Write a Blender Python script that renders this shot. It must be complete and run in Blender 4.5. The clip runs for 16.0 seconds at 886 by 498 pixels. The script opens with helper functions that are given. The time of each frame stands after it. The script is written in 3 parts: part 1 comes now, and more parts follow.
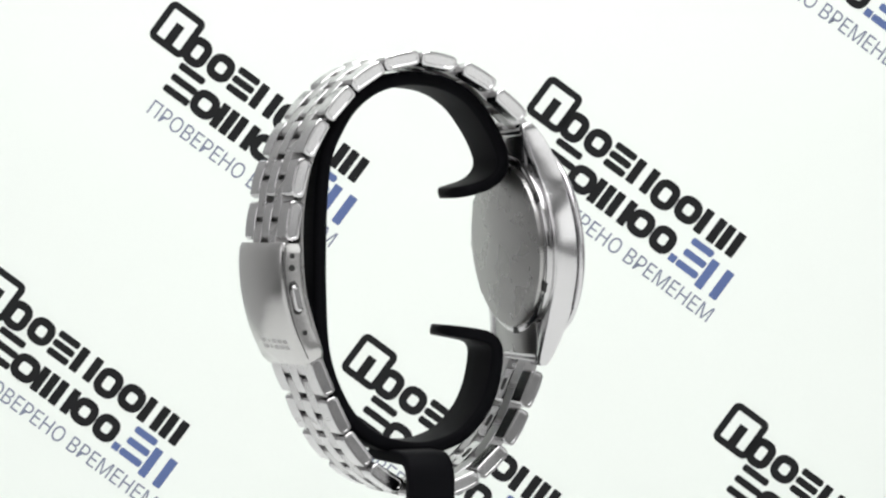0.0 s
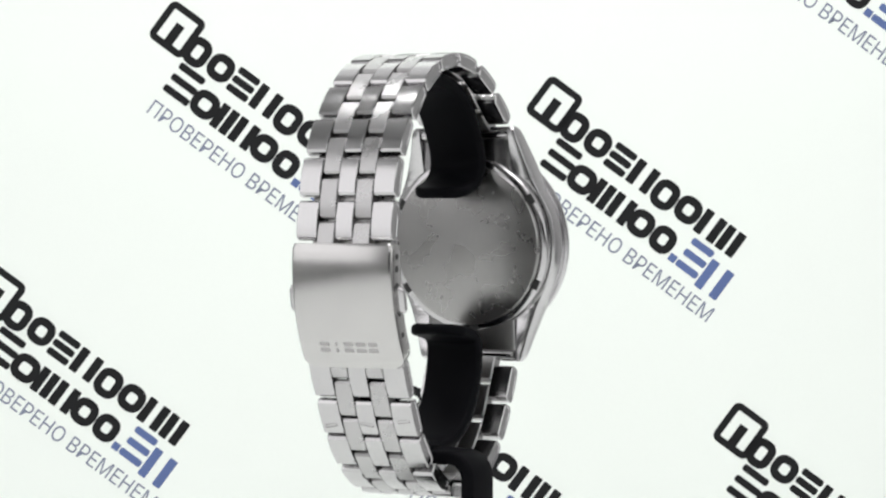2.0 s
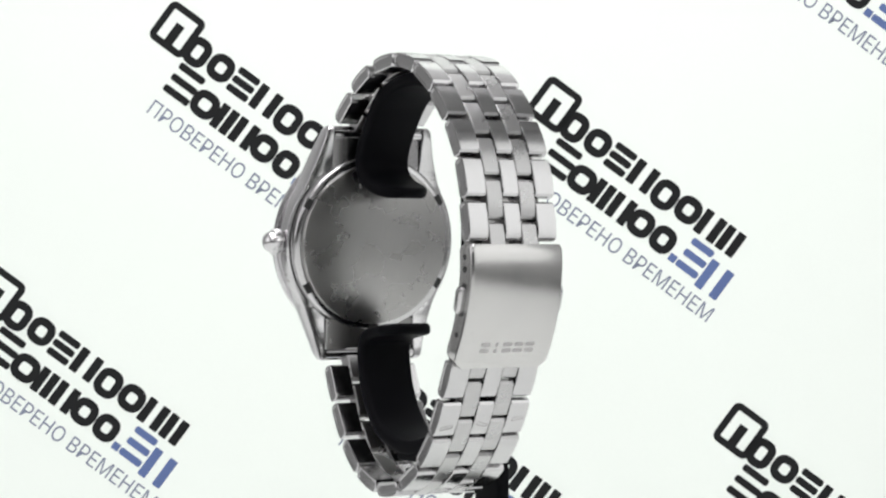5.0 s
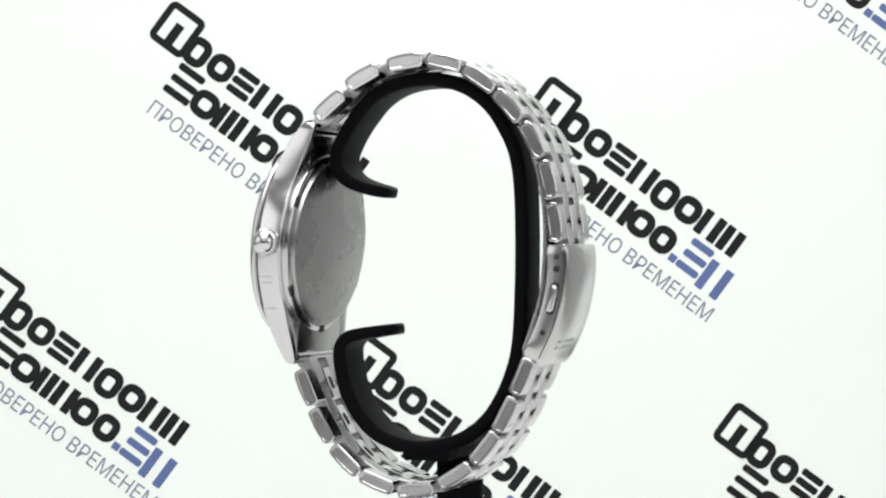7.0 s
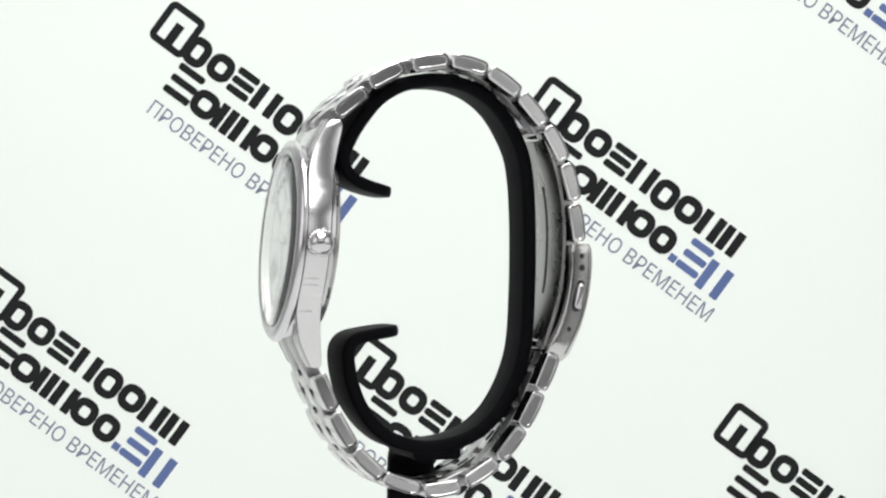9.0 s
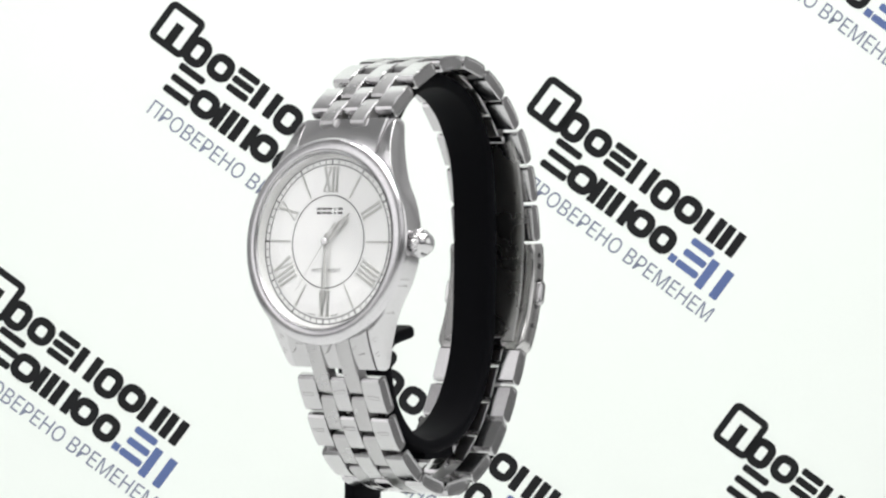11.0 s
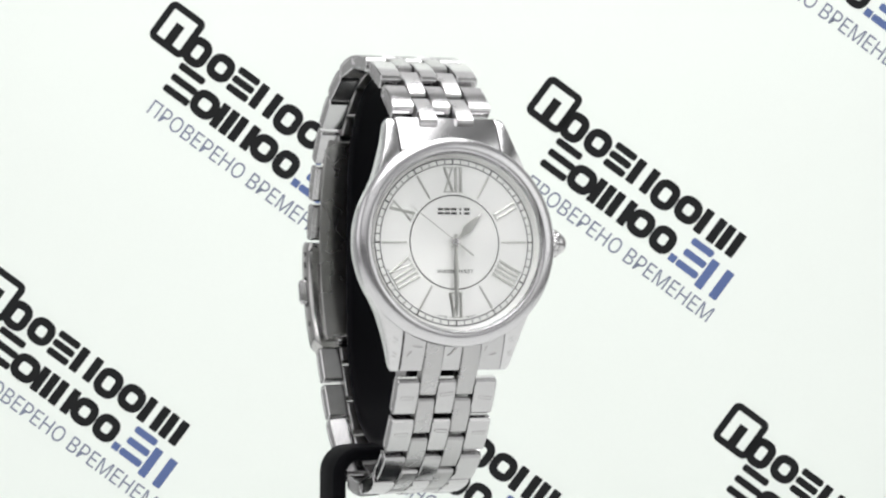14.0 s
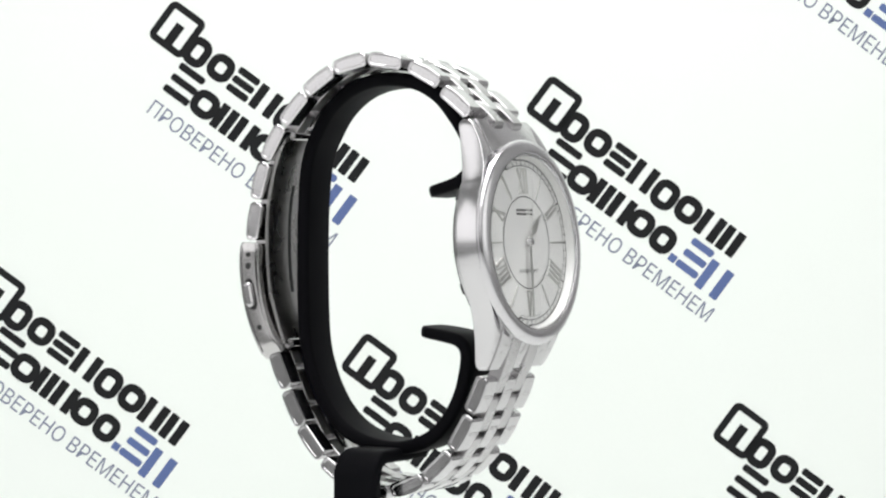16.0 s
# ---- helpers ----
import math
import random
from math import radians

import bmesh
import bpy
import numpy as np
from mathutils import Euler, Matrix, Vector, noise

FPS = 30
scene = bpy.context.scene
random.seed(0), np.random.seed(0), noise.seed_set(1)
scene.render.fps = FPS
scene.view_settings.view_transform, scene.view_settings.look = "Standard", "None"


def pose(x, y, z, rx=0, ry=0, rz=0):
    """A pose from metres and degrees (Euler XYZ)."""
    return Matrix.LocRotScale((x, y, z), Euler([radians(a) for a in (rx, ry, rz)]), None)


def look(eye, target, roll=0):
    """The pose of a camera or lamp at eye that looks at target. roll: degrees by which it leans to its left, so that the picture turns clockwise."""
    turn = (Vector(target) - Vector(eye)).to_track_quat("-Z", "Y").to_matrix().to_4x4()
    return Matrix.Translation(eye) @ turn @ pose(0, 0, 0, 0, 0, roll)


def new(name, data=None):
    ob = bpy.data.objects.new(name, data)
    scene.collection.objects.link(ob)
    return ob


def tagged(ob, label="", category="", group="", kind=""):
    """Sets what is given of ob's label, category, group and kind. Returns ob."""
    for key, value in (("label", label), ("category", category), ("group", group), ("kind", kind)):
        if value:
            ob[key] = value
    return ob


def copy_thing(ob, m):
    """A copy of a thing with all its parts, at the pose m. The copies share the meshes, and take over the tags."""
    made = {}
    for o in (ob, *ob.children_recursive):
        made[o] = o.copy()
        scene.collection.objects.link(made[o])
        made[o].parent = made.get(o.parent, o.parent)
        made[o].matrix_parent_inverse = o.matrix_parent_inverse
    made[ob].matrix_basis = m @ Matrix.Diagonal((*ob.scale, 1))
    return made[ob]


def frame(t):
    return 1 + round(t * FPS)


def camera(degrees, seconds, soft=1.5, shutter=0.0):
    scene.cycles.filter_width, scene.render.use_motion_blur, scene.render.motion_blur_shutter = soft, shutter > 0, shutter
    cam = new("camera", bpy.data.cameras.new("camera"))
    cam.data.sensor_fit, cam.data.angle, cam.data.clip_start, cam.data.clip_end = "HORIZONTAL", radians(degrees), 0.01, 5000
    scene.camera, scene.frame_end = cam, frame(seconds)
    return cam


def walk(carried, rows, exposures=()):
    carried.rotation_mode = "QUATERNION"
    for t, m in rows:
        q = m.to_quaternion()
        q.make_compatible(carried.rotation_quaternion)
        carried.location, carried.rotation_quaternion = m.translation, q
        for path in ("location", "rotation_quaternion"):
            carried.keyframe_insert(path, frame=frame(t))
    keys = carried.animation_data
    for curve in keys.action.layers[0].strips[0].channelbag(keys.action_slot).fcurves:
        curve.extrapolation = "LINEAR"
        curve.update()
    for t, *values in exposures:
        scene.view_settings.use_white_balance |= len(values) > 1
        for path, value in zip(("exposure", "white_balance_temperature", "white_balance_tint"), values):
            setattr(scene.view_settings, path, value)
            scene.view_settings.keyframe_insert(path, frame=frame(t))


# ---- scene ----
import functools

MM = 0.001
EYE_Z = 0.10            # height of the lens axis over the table

# ---- camera: a fixed tripod half a metre from the watch ----
cam = camera(20.61, 16.0, soft=2.25)
EYE = (0.0053, -0.47, EYE_Z + 0.0028)
AIM = (0.0053, 0.0, EYE_Z)
walk(cam, [(0.0, look(EYE, AIM, 0.28)), (16.0, look(EYE, AIM, 0.28))],
     exposures=[(0.0, -0.05), (1.5, -0.05), (2.5, -0.09), (3.0, -0.13), (3.5, -0.15), (4.0, -0.09), (6.3, -0.03), (7.5, -0.07), (8.2, -0.17), (8.7, -0.15), (9.2, -0.08),
                (11.3, -0.01), (12.0, -0.16), (12.9, -0.29), (13.4, -0.23), (14.0, -0.09), (14.5, -0.03), (16.0, -0.03)])

# ---- light: soft lamps, unseen, placed from what the steel and dial reflect ----
world = bpy.data.worlds.new("dim_surround")
scene.world = world
world.use_nodes = True
world.node_tree.nodes["Background"].inputs[0].default_value = (0.8, 0.85, 0.9, 1)
world.node_tree.nodes["Background"].inputs[1].default_value = 0.05


def area(name, eye, aim, w, h, watts, colour=(1, 1, 1)):
    data = bpy.data.lights.new(name, "AREA")
    data.shape, data.size, data.size_y, data.energy, data.color = "RECTANGLE", w, h, watts, colour
    ob = new(name, data)
    ob.matrix_world = look(eye, aim)
    return ob


area("overhead_softbox", (0.0, -0.33, 0.78), (0.0, -0.30, 0.0), 0.60, 0.85, 5.4, (1.0, 1.0, 1.0))
area("front_softbox", (0.0, -1.20, 0.58), (0.0, 0.0, 0.15), 1.0, 0.50, 1.5, (1.0, 1.0, 1.0))
area("side_softbox", (-0.58, -0.40, 0.37), (0.0, -0.40, 0.37), 0.60, 0.50, 0.95, (1.0, 0.99, 1.0))
area("side_softbox", (0.58, -0.40, 0.37), (0.0, -0.40, 0.37), 0.60, 0.50, 0.95, (0.98, 1.0, 0.98))
# Unseen fill, added to bring the backdrop paper up to near white.
area("backdrop_fill", (0.0, 0.02, 0.66), (0.0, 0.25, 0.06), 0.50, 0.12, 1.9, (1.0, 1.0, 1.0))


# ---- materials ----
def material(name, colour, rough=0.5, metal=0.0, grain=0.0, grain_scale=(400, 400, 400), bump=0.0, tone=0.0, tone_scale=60.0,
             rough_var=0.0, spec=0.5):
    m = bpy.data.materials.new(name)
    m.use_nodes = True
    nt = m.node_tree
    b = nt.nodes["Principled BSDF"]
    b.inputs["Base Color"].default_value = (*colour, 1)
    b.inputs["Roughness"].default_value = rough
    b.inputs["Metallic"].default_value = metal
    b.inputs["Specular IOR Level"].default_value = spec
    co = nt.nodes.new("ShaderNodeTexCoord")
    mp = nt.nodes.new("ShaderNodeMapping")
    mp.inputs["Scale"].default_value = grain_scale
    nt.links.new(co.outputs["Object"], mp.inputs["Vector"])
    fine = nt.nodes.new("ShaderNodeTexNoise")
    fine.inputs["Scale"].default_value = 1.0
    fine.inputs["Detail"].default_value = 4.0
    nt.links.new(mp.outputs["Vector"], fine.inputs["Vector"])
    big = nt.nodes.new("ShaderNodeTexNoise")
    big.inputs["Scale"].default_value = tone_scale
    big.inputs["Detail"].default_value = 3.0
    nt.links.new(co.outputs["Object"], big.inputs["Vector"])
    if grain or tone:
        total = nt.nodes.new("ShaderNodeMath")
        total.operation = "MULTIPLY_ADD"
        total.inputs[1].default_value = 2 * grain
        total.inputs[2].default_value = 1.0 - grain
        nt.links.new(fine.outputs["Fac"], total.inputs[0])
        wide = nt.nodes.new("ShaderNodeMath")
        wide.operation = "MULTIPLY_ADD"
        wide.inputs[1].default_value = 2 * tone
        wide.inputs[2].default_value = 1.0 - tone
        nt.links.new(big.outputs["Fac"], wide.inputs[0])
        both = nt.nodes.new("ShaderNodeMath")
        both.operation = "MULTIPLY"
        nt.links.new(total.outputs[0], both.inputs[0])
        nt.links.new(wide.outputs[0], both.inputs[1])
        mul = nt.nodes.new("ShaderNodeVectorMath")
        mul.operation = "SCALE"
        mul.inputs[0].default_value = colour
        nt.links.new(both.outputs[0], mul.inputs["Scale"])
        nt.links.new(mul.outputs["Vector"], b.inputs["Base Color"])
    if rough_var:
        rv = nt.nodes.new("ShaderNodeMath")
        rv.operation = "MULTIPLY_ADD"
        rv.inputs[1].default_value = 2 * rough_var
        rv.inputs[2].default_value = rough - rough_var
        nt.links.new(big.outputs["Fac"], rv.inputs[0])
        nt.links.new(rv.outputs[0], b.inputs["Roughness"])
    if bump:
        bp = nt.nodes.new("ShaderNodeBump")
        bp.inputs["Strength"].default_value = bump
        bp.inputs["Distance"].default_value = 0.0002
        nt.links.new(fine.outputs["Fac"], bp.inputs["Height"])
        nt.links.new(bp.outputs["Normal"], b.inputs["Normal"])
    return m


BRUSHED = material("brushed_steel", (0.495, 0.487, 0.490), 0.29, 1.0, grain=0.07, grain_scale=(9000, 500, 9000), bump=0.04, tone=0.05,
                   tone_scale=250, rough_var=0.08)
POLISHED = material("polished_steel", (0.555, 0.546, 0.552), 0.16, 1.0, grain=0.02, grain_scale=(3000, 3000, 3000), tone=0.04, tone_scale=300,
                    rough_var=0.06)
CASE_STEEL = material("satin_case_steel", (0.65, 0.640, 0.648), 0.20, 1.0, grain=0.03, grain_scale=(2500, 2500, 2500), bump=0.01, tone=0.05,
                      tone_scale=200, rough_var=0.07)
BEZEL_STEEL = material("bezel_steel", (0.66, 0.648, 0.662), 0.25, 1.0, grain=0.02, grain_scale=(2500, 2500, 2500), tone=0.05, tone_scale=250,
                       rough_var=0.05)
CLASP_STEEL = material("clasp_steel", (0.57, 0.56, 0.555), 0.19, 1.0, grain=0.06, grain_scale=(250, 9000, 9000), bump=0.03, tone=0.05,
                       tone_scale=180, rough_var=0.05)
# Darker than the steel around it, so flat marks seem to have depth.
DARK_MARK = material("darker_mark_steel", (0.40, 0.39, 0.39), 0.35, 1.0, tone=0.1, tone_scale=600)
DARKER_STEEL = material("darker_brushed_steel", (0.40, 0.394, 0.388), 0.28, 1.0, grain=0.06, grain_scale=(9000, 400, 9000), bump=0.03, tone=0.06,
                      tone_scale=150, rough_var=0.06)
BLACK = material("matt_black_coating", (0.004, 0.004, 0.0052), 0.55, 0.0, grain=0.15, grain_scale=(3000, 3000, 3000), bump=0.03, tone=0.2,
                 tone_scale=120, rough_var=0.08, spec=0.04)
# Near-black colour stands for the shade inside holes, slots, notches and seams.
HOLE_SHADE = material("painted_hole_shade", (0.02, 0.02, 0.02), 0.6)
DIAL = material("silver_sunburst_dial", (0.86, 0.86, 0.845), 0.38, 0.45, grain=0.02, grain_scale=(2500, 2500, 2500), tone=0.02, tone_scale=300)
CHAPTER = material("silver_dial_ring", (0.82, 0.82, 0.80), 0.42, 0.3, grain=0.02, grain_scale=(2500, 2500, 2500), tone=0.02, tone_scale=300)
d_nt = DIAL.node_tree
d_b = d_nt.nodes["Principled BSDF"]
d_t = d_nt.nodes.new("ShaderNodeTangent")
d_t.direction_type, d_t.axis = "RADIAL", "Z"
d_nt.links.new(d_t.outputs["Tangent"], d_b.inputs["Tangent"])
d_b.inputs["Anisotropic"].default_value = 0.75
INK = material("dial_print", (0.025, 0.025, 0.025), 0.5, tone=0.1, tone_scale=400)
MARKER = material("polished_marker", (0.50, 0.50, 0.48), 0.30, 1.0, tone=0.04, tone_scale=500)
PAPER = material("white_backdrop_paper", (0.86, 0.90, 0.86), 0.65, grain=0.01, grain_scale=(900, 900, 900), bump=0.02, tone=0.012,
                 tone_scale=9, spec=0.2)
MATT_WHITE = material("matt_white", (0.78, 0.80, 0.78), 0.8, grain=0.03, grain_scale=(700, 700, 700), bump=0.05, tone=0.03, tone_scale=5, spec=0.1)
SIDE = material("grey_surround", (0.43, 0.43, 0.43), 0.8, grain=0.03, grain_scale=(700, 700, 700), tone=0.05, tone_scale=5, spec=0.1)
SHEET = material("pale_sheet_paper", (0.72, 0.73, 0.72), 0.7, grain=0.02, grain_scale=(900, 900, 900), tone=0.03, tone_scale=9, spec=0.2)
TABLE = material("dark_table_top", (0.07, 0.07, 0.072), 0.5, grain=0.1, grain_scale=(900, 300, 900), tone=0.15, tone_scale=8)
GREY = material("dark_front_surround", (0.085, 0.085, 0.088), 0.9, grain=0.05, grain_scale=(500, 500, 500), tone=0.08, tone_scale=6, spec=0.1)
PRINT_BLACK = material("black_print", (0.016, 0.016, 0.017), 0.7, grain=0.08, grain_scale=(1500, 1500, 1500), tone=0.15, tone_scale=60, spec=0.1)
PRINT_BLUE = material("blue_print", (0.11, 0.155, 0.33), 0.6, grain=0.06, grain_scale=(1500, 1500, 1500), tone=0.1, tone_scale=60, spec=0.2)
PRINT_GREY = material("grey_blue_print", (0.20, 0.22, 0.30), 0.6, grain=0.06, grain_scale=(1500, 1500, 1500), tone=0.1, tone_scale=60, spec=0.2)
GLASS = bpy.data.materials.new("mineral_glass")
GLASS.use_nodes = True
g_node = GLASS.node_tree.nodes["Principled BSDF"]
g_node.inputs["Base Color"].default_value = (1.0, 1.0, 1.0, 1)
g_node.inputs["Roughness"].default_value = 0.02
g_node.inputs["IOR"].default_value = 1.45
g_node.inputs["Transmission Weight"].default_value = 1.0


# ---- mesh helpers ----
def part(name, bm, mat, parent=None, label="", sharp=35, m=None):
    bmesh.ops.recalc_face_normals(bm, faces=bm.faces)
    me = bpy.data.meshes.new(name)
    bm.to_mesh(me)
    bm.free()
    me.materials.append(mat)
    me.polygons.foreach_set("use_smooth", [True] * len(me.polygons))
    me.set_sharp_from_angle(angle=radians(sharp))
    ob = new(name, me)
    if parent:
        ob.parent = parent
    if m is not None:
        ob.matrix_basis = m
    return tagged(ob, label)


def share(ob, m):
    """Another piece on the same mesh."""
    c = new(ob.name.split(".")[0], ob.data)
    c.parent = ob.parent
    c.matrix_basis = m
    return c


def rings(loops, cap=True, closed=False, bm=None):
    """Skins closed loops of equal length."""
    bm = bm or bmesh.new()
    vs = [[bm.verts.new(p) for p in lp] for lp in loops]
    n = len(loops[0])
    pairs = list(zip(vs, vs[1:])) + ([(vs[-1], vs[0])] if closed else [])
    for a, b in pairs:
        for i in range(n):
            j = (i + 1) % n
            bm.faces.new((a[i], a[j], b[j], b[i]))
    if cap and not closed:
        bm.faces.new(vs[0][::-1])
        bm.faces.new(vs[-1])
    return bm


def lathe(profile, seg=96, cap=True, wave=None, bm=None, unit=MM):
    """Turns (radius, height) pairs in units about z."""
    loops = []
    for k, (r, z) in enumerate(profile):
        loop = []
        for i in range(seg):
            a = 2 * math.pi * i / seg
            rr = r + (wave(k, i) if wave else 0)
            loop.append((rr * unit * math.cos(a), rr * unit * math.sin(a), z * unit))
        loops.append(loop)
    return rings(loops, cap, bm=bm)


def smooth_line(pts, steps=6):
    """A Catmull-Rom line through the points."""
    p = [Vector(q) for q in pts]
    p = [2 * p[0] - p[1]] + p + [2 * p[-1] - p[-2]]
    out = []
    for i in range(1, len(p) - 2):
        for k in range(steps):
            t = k / steps
            a, b, c, d = p[i - 1:i + 3]
            out.append(0.5 * (2 * b + (c - a) * t + (2 * a - 5 * b + 4 * c - d) * t * t + (3 * b - a - 3 * c + d) * t ** 3))
    return out + [p[-2]]


def round_rect(w, h, r, n=4):
    """A rounded rectangle about the origin, counter-clockwise."""
    out = []
    for cx, cy, a0 in ((w / 2 - r, h / 2 - r, 0), (-w / 2 + r, h / 2 - r, 90), (-w / 2 + r, -h / 2 + r, 180), (w / 2 - r, -h / 2 + r, 270)):
        for k in range(n + 1):
            a = radians(a0 + 90 * k / n)
            out.append((cx + r * math.cos(a), cy + r * math.sin(a)))
    return out


def sweep_yz(line, width, thick, x_at=0.0):
    """Sweeps a rounded bar along a line in the y-z plane; width and thick may depend on the station (0 to 1). Millimetres."""
    loops = []
    n = len(line)
    run = [0.0]
    for a, b in zip(line, line[1:]):
        run.append(run[-1] + (b - a).length)
    for i, p in enumerate(line):
        tan = (line[min(i + 1, n - 1)] - line[max(i - 1, 0)]).normalized()
        nor = Vector((-tan[1], tan[0]))
        u = run[i] / run[-1]
        w = width(u) if callable(width) else width
        t = thick(u) if callable(thick) else thick
        xc = x_at(u) if callable(x_at) else x_at
        loops.append([((xc + a) * MM, (p[0] + nor[0] * b) * MM, (p[1] + nor[1] * b) * MM) for a, b in round_rect(w, t, min(w, t) * 0.38)])
    return rings(loops)


# ---- the setting ----
def slab(name, lo, hi, mat, label):
    bm = bmesh.new()
    bmesh.ops.create_cube(bm, size=1, matrix=Matrix.Translation([(a + b) / 2 for a, b in zip(lo, hi)]) @ Matrix.Diagonal([b - a for a, b in zip(lo, hi)] + [1]))
    ob = part(name, bm, mat)
    return tagged(ob, label, name.split("_")[0], kind="structure")


BACK_Y = 0.25
slab("floor", (-0.64, -1.54, -0.021), (0.64, BACK_Y + 0.02, -0.001), TABLE, "dark grey table top")
slab("floor_sheet", (-0.40, -0.66, -0.001), (0.40, BACK_Y, 0.0), SHEET, "pale grey paper sheet under the turntable")
# Walls and ceiling are unseen, added to give the steel something to reflect.
slab("wall_east", (0.60, -1.5, -0.001), (0.62, BACK_Y, 0.80), SIDE, "unseen pale grey side wall added for reflections")
slab("wall_west", (-0.62, -1.5, -0.001), (-0.60, BACK_Y, 0.80), SIDE, "unseen pale grey side wall added for reflections")
slab("wall_south", (-0.60, -1.52, -0.001), (0.60, -1.50, 0.80), GREY, "unseen dark grey wall added behind the camera")
slab("ceiling", (-0.62, -1.52, 0.80), (0.62, BACK_Y + 0.02, 0.82), SIDE, "unseen grey ceiling added for reflections")
slab("wall_north", (-0.62, BACK_Y + 0.006, -0.001), (0.62, BACK_Y + 0.02, 0.80), SIDE, "unseen pale grey wall added behind the backdrop")
backdrop = slab("backdrop", (-0.19, BACK_Y, -0.001), (0.19, BACK_Y + 0.004, 0.45), PAPER,
                "white paper backdrop printed with slanted black and blue marks")


# ---- print on the backdrop ----
def flat_ring(bm, cx, cy, w, h, r, t, z=0.0, ri=None):
    a = round_rect(w, h, r)
    b = round_rect(w - 2 * t, h - 2 * t, max(r - t, 0.3) if ri is None else ri)
    va = [bm.verts.new(((cx + x), (cy + y), z)) for x, y in a]
    vb = [bm.verts.new(((cx + x), (cy + y), z)) for x, y in b]
    n = len(a)
    for i in range(n):
        j = (i + 1) % n
        bm.faces.new((va[i], va[j], vb[j], vb[i]))


def flat_bar(bm, cx, cy, w, h, r=0.0, z=0.0):
    pts = round_rect(w, h, r, 2) if r else [(w / 2, h / 2), (-w / 2, h / 2), (-w / 2, -h / 2), (w / 2, -h / 2)]
    bm.faces.new([bm.verts.new((cx + x, cy + y, z)) for x, y in pts])


def text_bm(body, height, width=None, centre=True):
    """Writing in the built-in font as a flat mesh of the given capital height and, if given, width."""
    cu = bpy.data.curves.new("writing", "FONT")
    cu.body, cu.size, cu.resolution_u = body, 1.0, 3
    ob = new("writing", cu)
    bpy.context.view_layer.update()
    me = bpy.data.meshes.new_from_object(ob.evaluated_get(bpy.context.evaluated_depsgraph_get()))
    bpy.data.objects.remove(ob)
    bm = bmesh.new()
    bm.from_mesh(me)
    bpy.data.meshes.remove(me)
    xs = [v.co.x for v in bm.verts]
    ys = [v.co.y for v in bm.verts]
    sy = height / (max(ys) - min(ys))
    sx = width / (max(xs) - min(xs)) if width else sy
    x0 = (max(xs) + min(xs)) / 2 if centre else min(xs)
    for v in bm.verts:
        v.co = ((v.co.x - x0) * sx, (v.co.y - min(ys)) * sy, 0)
    return bm


def scaled(bm, s):
    for v in bm.verts:
        v.co = v.co * s
    return bm


UNIT = 0.0001669        # one step of the print's own grid


def mark_bars(bm, cells):
    """Plain shapes that stand for one line of the mark: o a thick ring, i two upright bars, s three level bars, d a block."""
    for shape, u, v, w, h in cells:
        t = 15.0
        if shape == "o":
            flat_ring(bm, u, v, w, h, min(w, h) * 0.42, t)
        elif shape == "i":
            flat_bar(bm, u - w / 2 + 8, v, 16, h, 2)
            flat_bar(bm, u + w / 2 - 8, v, 16, h, 2)
        elif shape == "s":
            for k in (-1, 0, 1):
                flat_bar(bm, u, v + k * (h / 2 - 6.5), w, 13, 4)
        elif shape == "d":
            flat_bar(bm, u, v, w, h)


LINE_1 = [("o", 87, 26, 46, 54), ("o", 137, 28, 48, 49), ("s", 186, 28, 44, 49), ("i", 236, 28, 46, 48), ("o", 287, 25, 48, 54),
          ("o", 336, 28, 48, 49), ("i", 384, 28, 44, 48), ("i", 429, 28, 38, 48)]
LINE_2 = [("s", 102, -34, 54, 60), ("o", 153, -41, 52, 49), ("i", 196, -41, 36, 48), ("i", 239, -41, 42, 48), ("o", 283, -41, 48, 49),
          ("o", 331, -41, 46, 49)]
LINE_2B = [("d", 364, -57, 14, 14), ("s", 396, -34, 46, 60), ("i", 446, -44, 48, 58)]


def printed_mark():
    bm = bmesh.new()
    flat_ring(bm, 34.5, 37, 75, 81, 13, 12.5, ri=2)
    flat_bar(bm, 35.0, 28, 17, 38)
    mark_bars(bm, LINE_1 + LINE_2)
    first = part("printed_mark", scaled(bm, UNIT), PRINT_BLACK, backdrop, "heavy black shapes of a printed mark")
    bm = bmesh.new()
    mark_bars(bm, LINE_2B)
    part("blue_shapes", scaled(bm, UNIT), PRINT_BLUE, first, "blue shapes of the printed mark")
    bm = text_bm("ПРОВЕРЕНО ВРЕМЕНЕМ", 29, 402, centre=False)
    for v in bm.verts:
        v.co.x += 77
        v.co.y -= 114
    part("slogan", scaled(bm, UNIT), PRINT_GREY, first, "thin grey-blue printed words")
    return first


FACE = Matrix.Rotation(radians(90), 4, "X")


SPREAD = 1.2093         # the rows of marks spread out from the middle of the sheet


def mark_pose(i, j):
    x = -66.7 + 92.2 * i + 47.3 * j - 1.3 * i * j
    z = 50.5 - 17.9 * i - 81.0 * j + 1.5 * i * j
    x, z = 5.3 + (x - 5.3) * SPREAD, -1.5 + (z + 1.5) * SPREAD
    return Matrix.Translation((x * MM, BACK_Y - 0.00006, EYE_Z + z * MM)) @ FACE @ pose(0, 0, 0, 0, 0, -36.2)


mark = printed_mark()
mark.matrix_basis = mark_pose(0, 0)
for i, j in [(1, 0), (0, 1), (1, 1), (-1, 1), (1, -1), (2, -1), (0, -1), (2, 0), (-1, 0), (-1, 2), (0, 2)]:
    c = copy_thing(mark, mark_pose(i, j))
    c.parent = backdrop


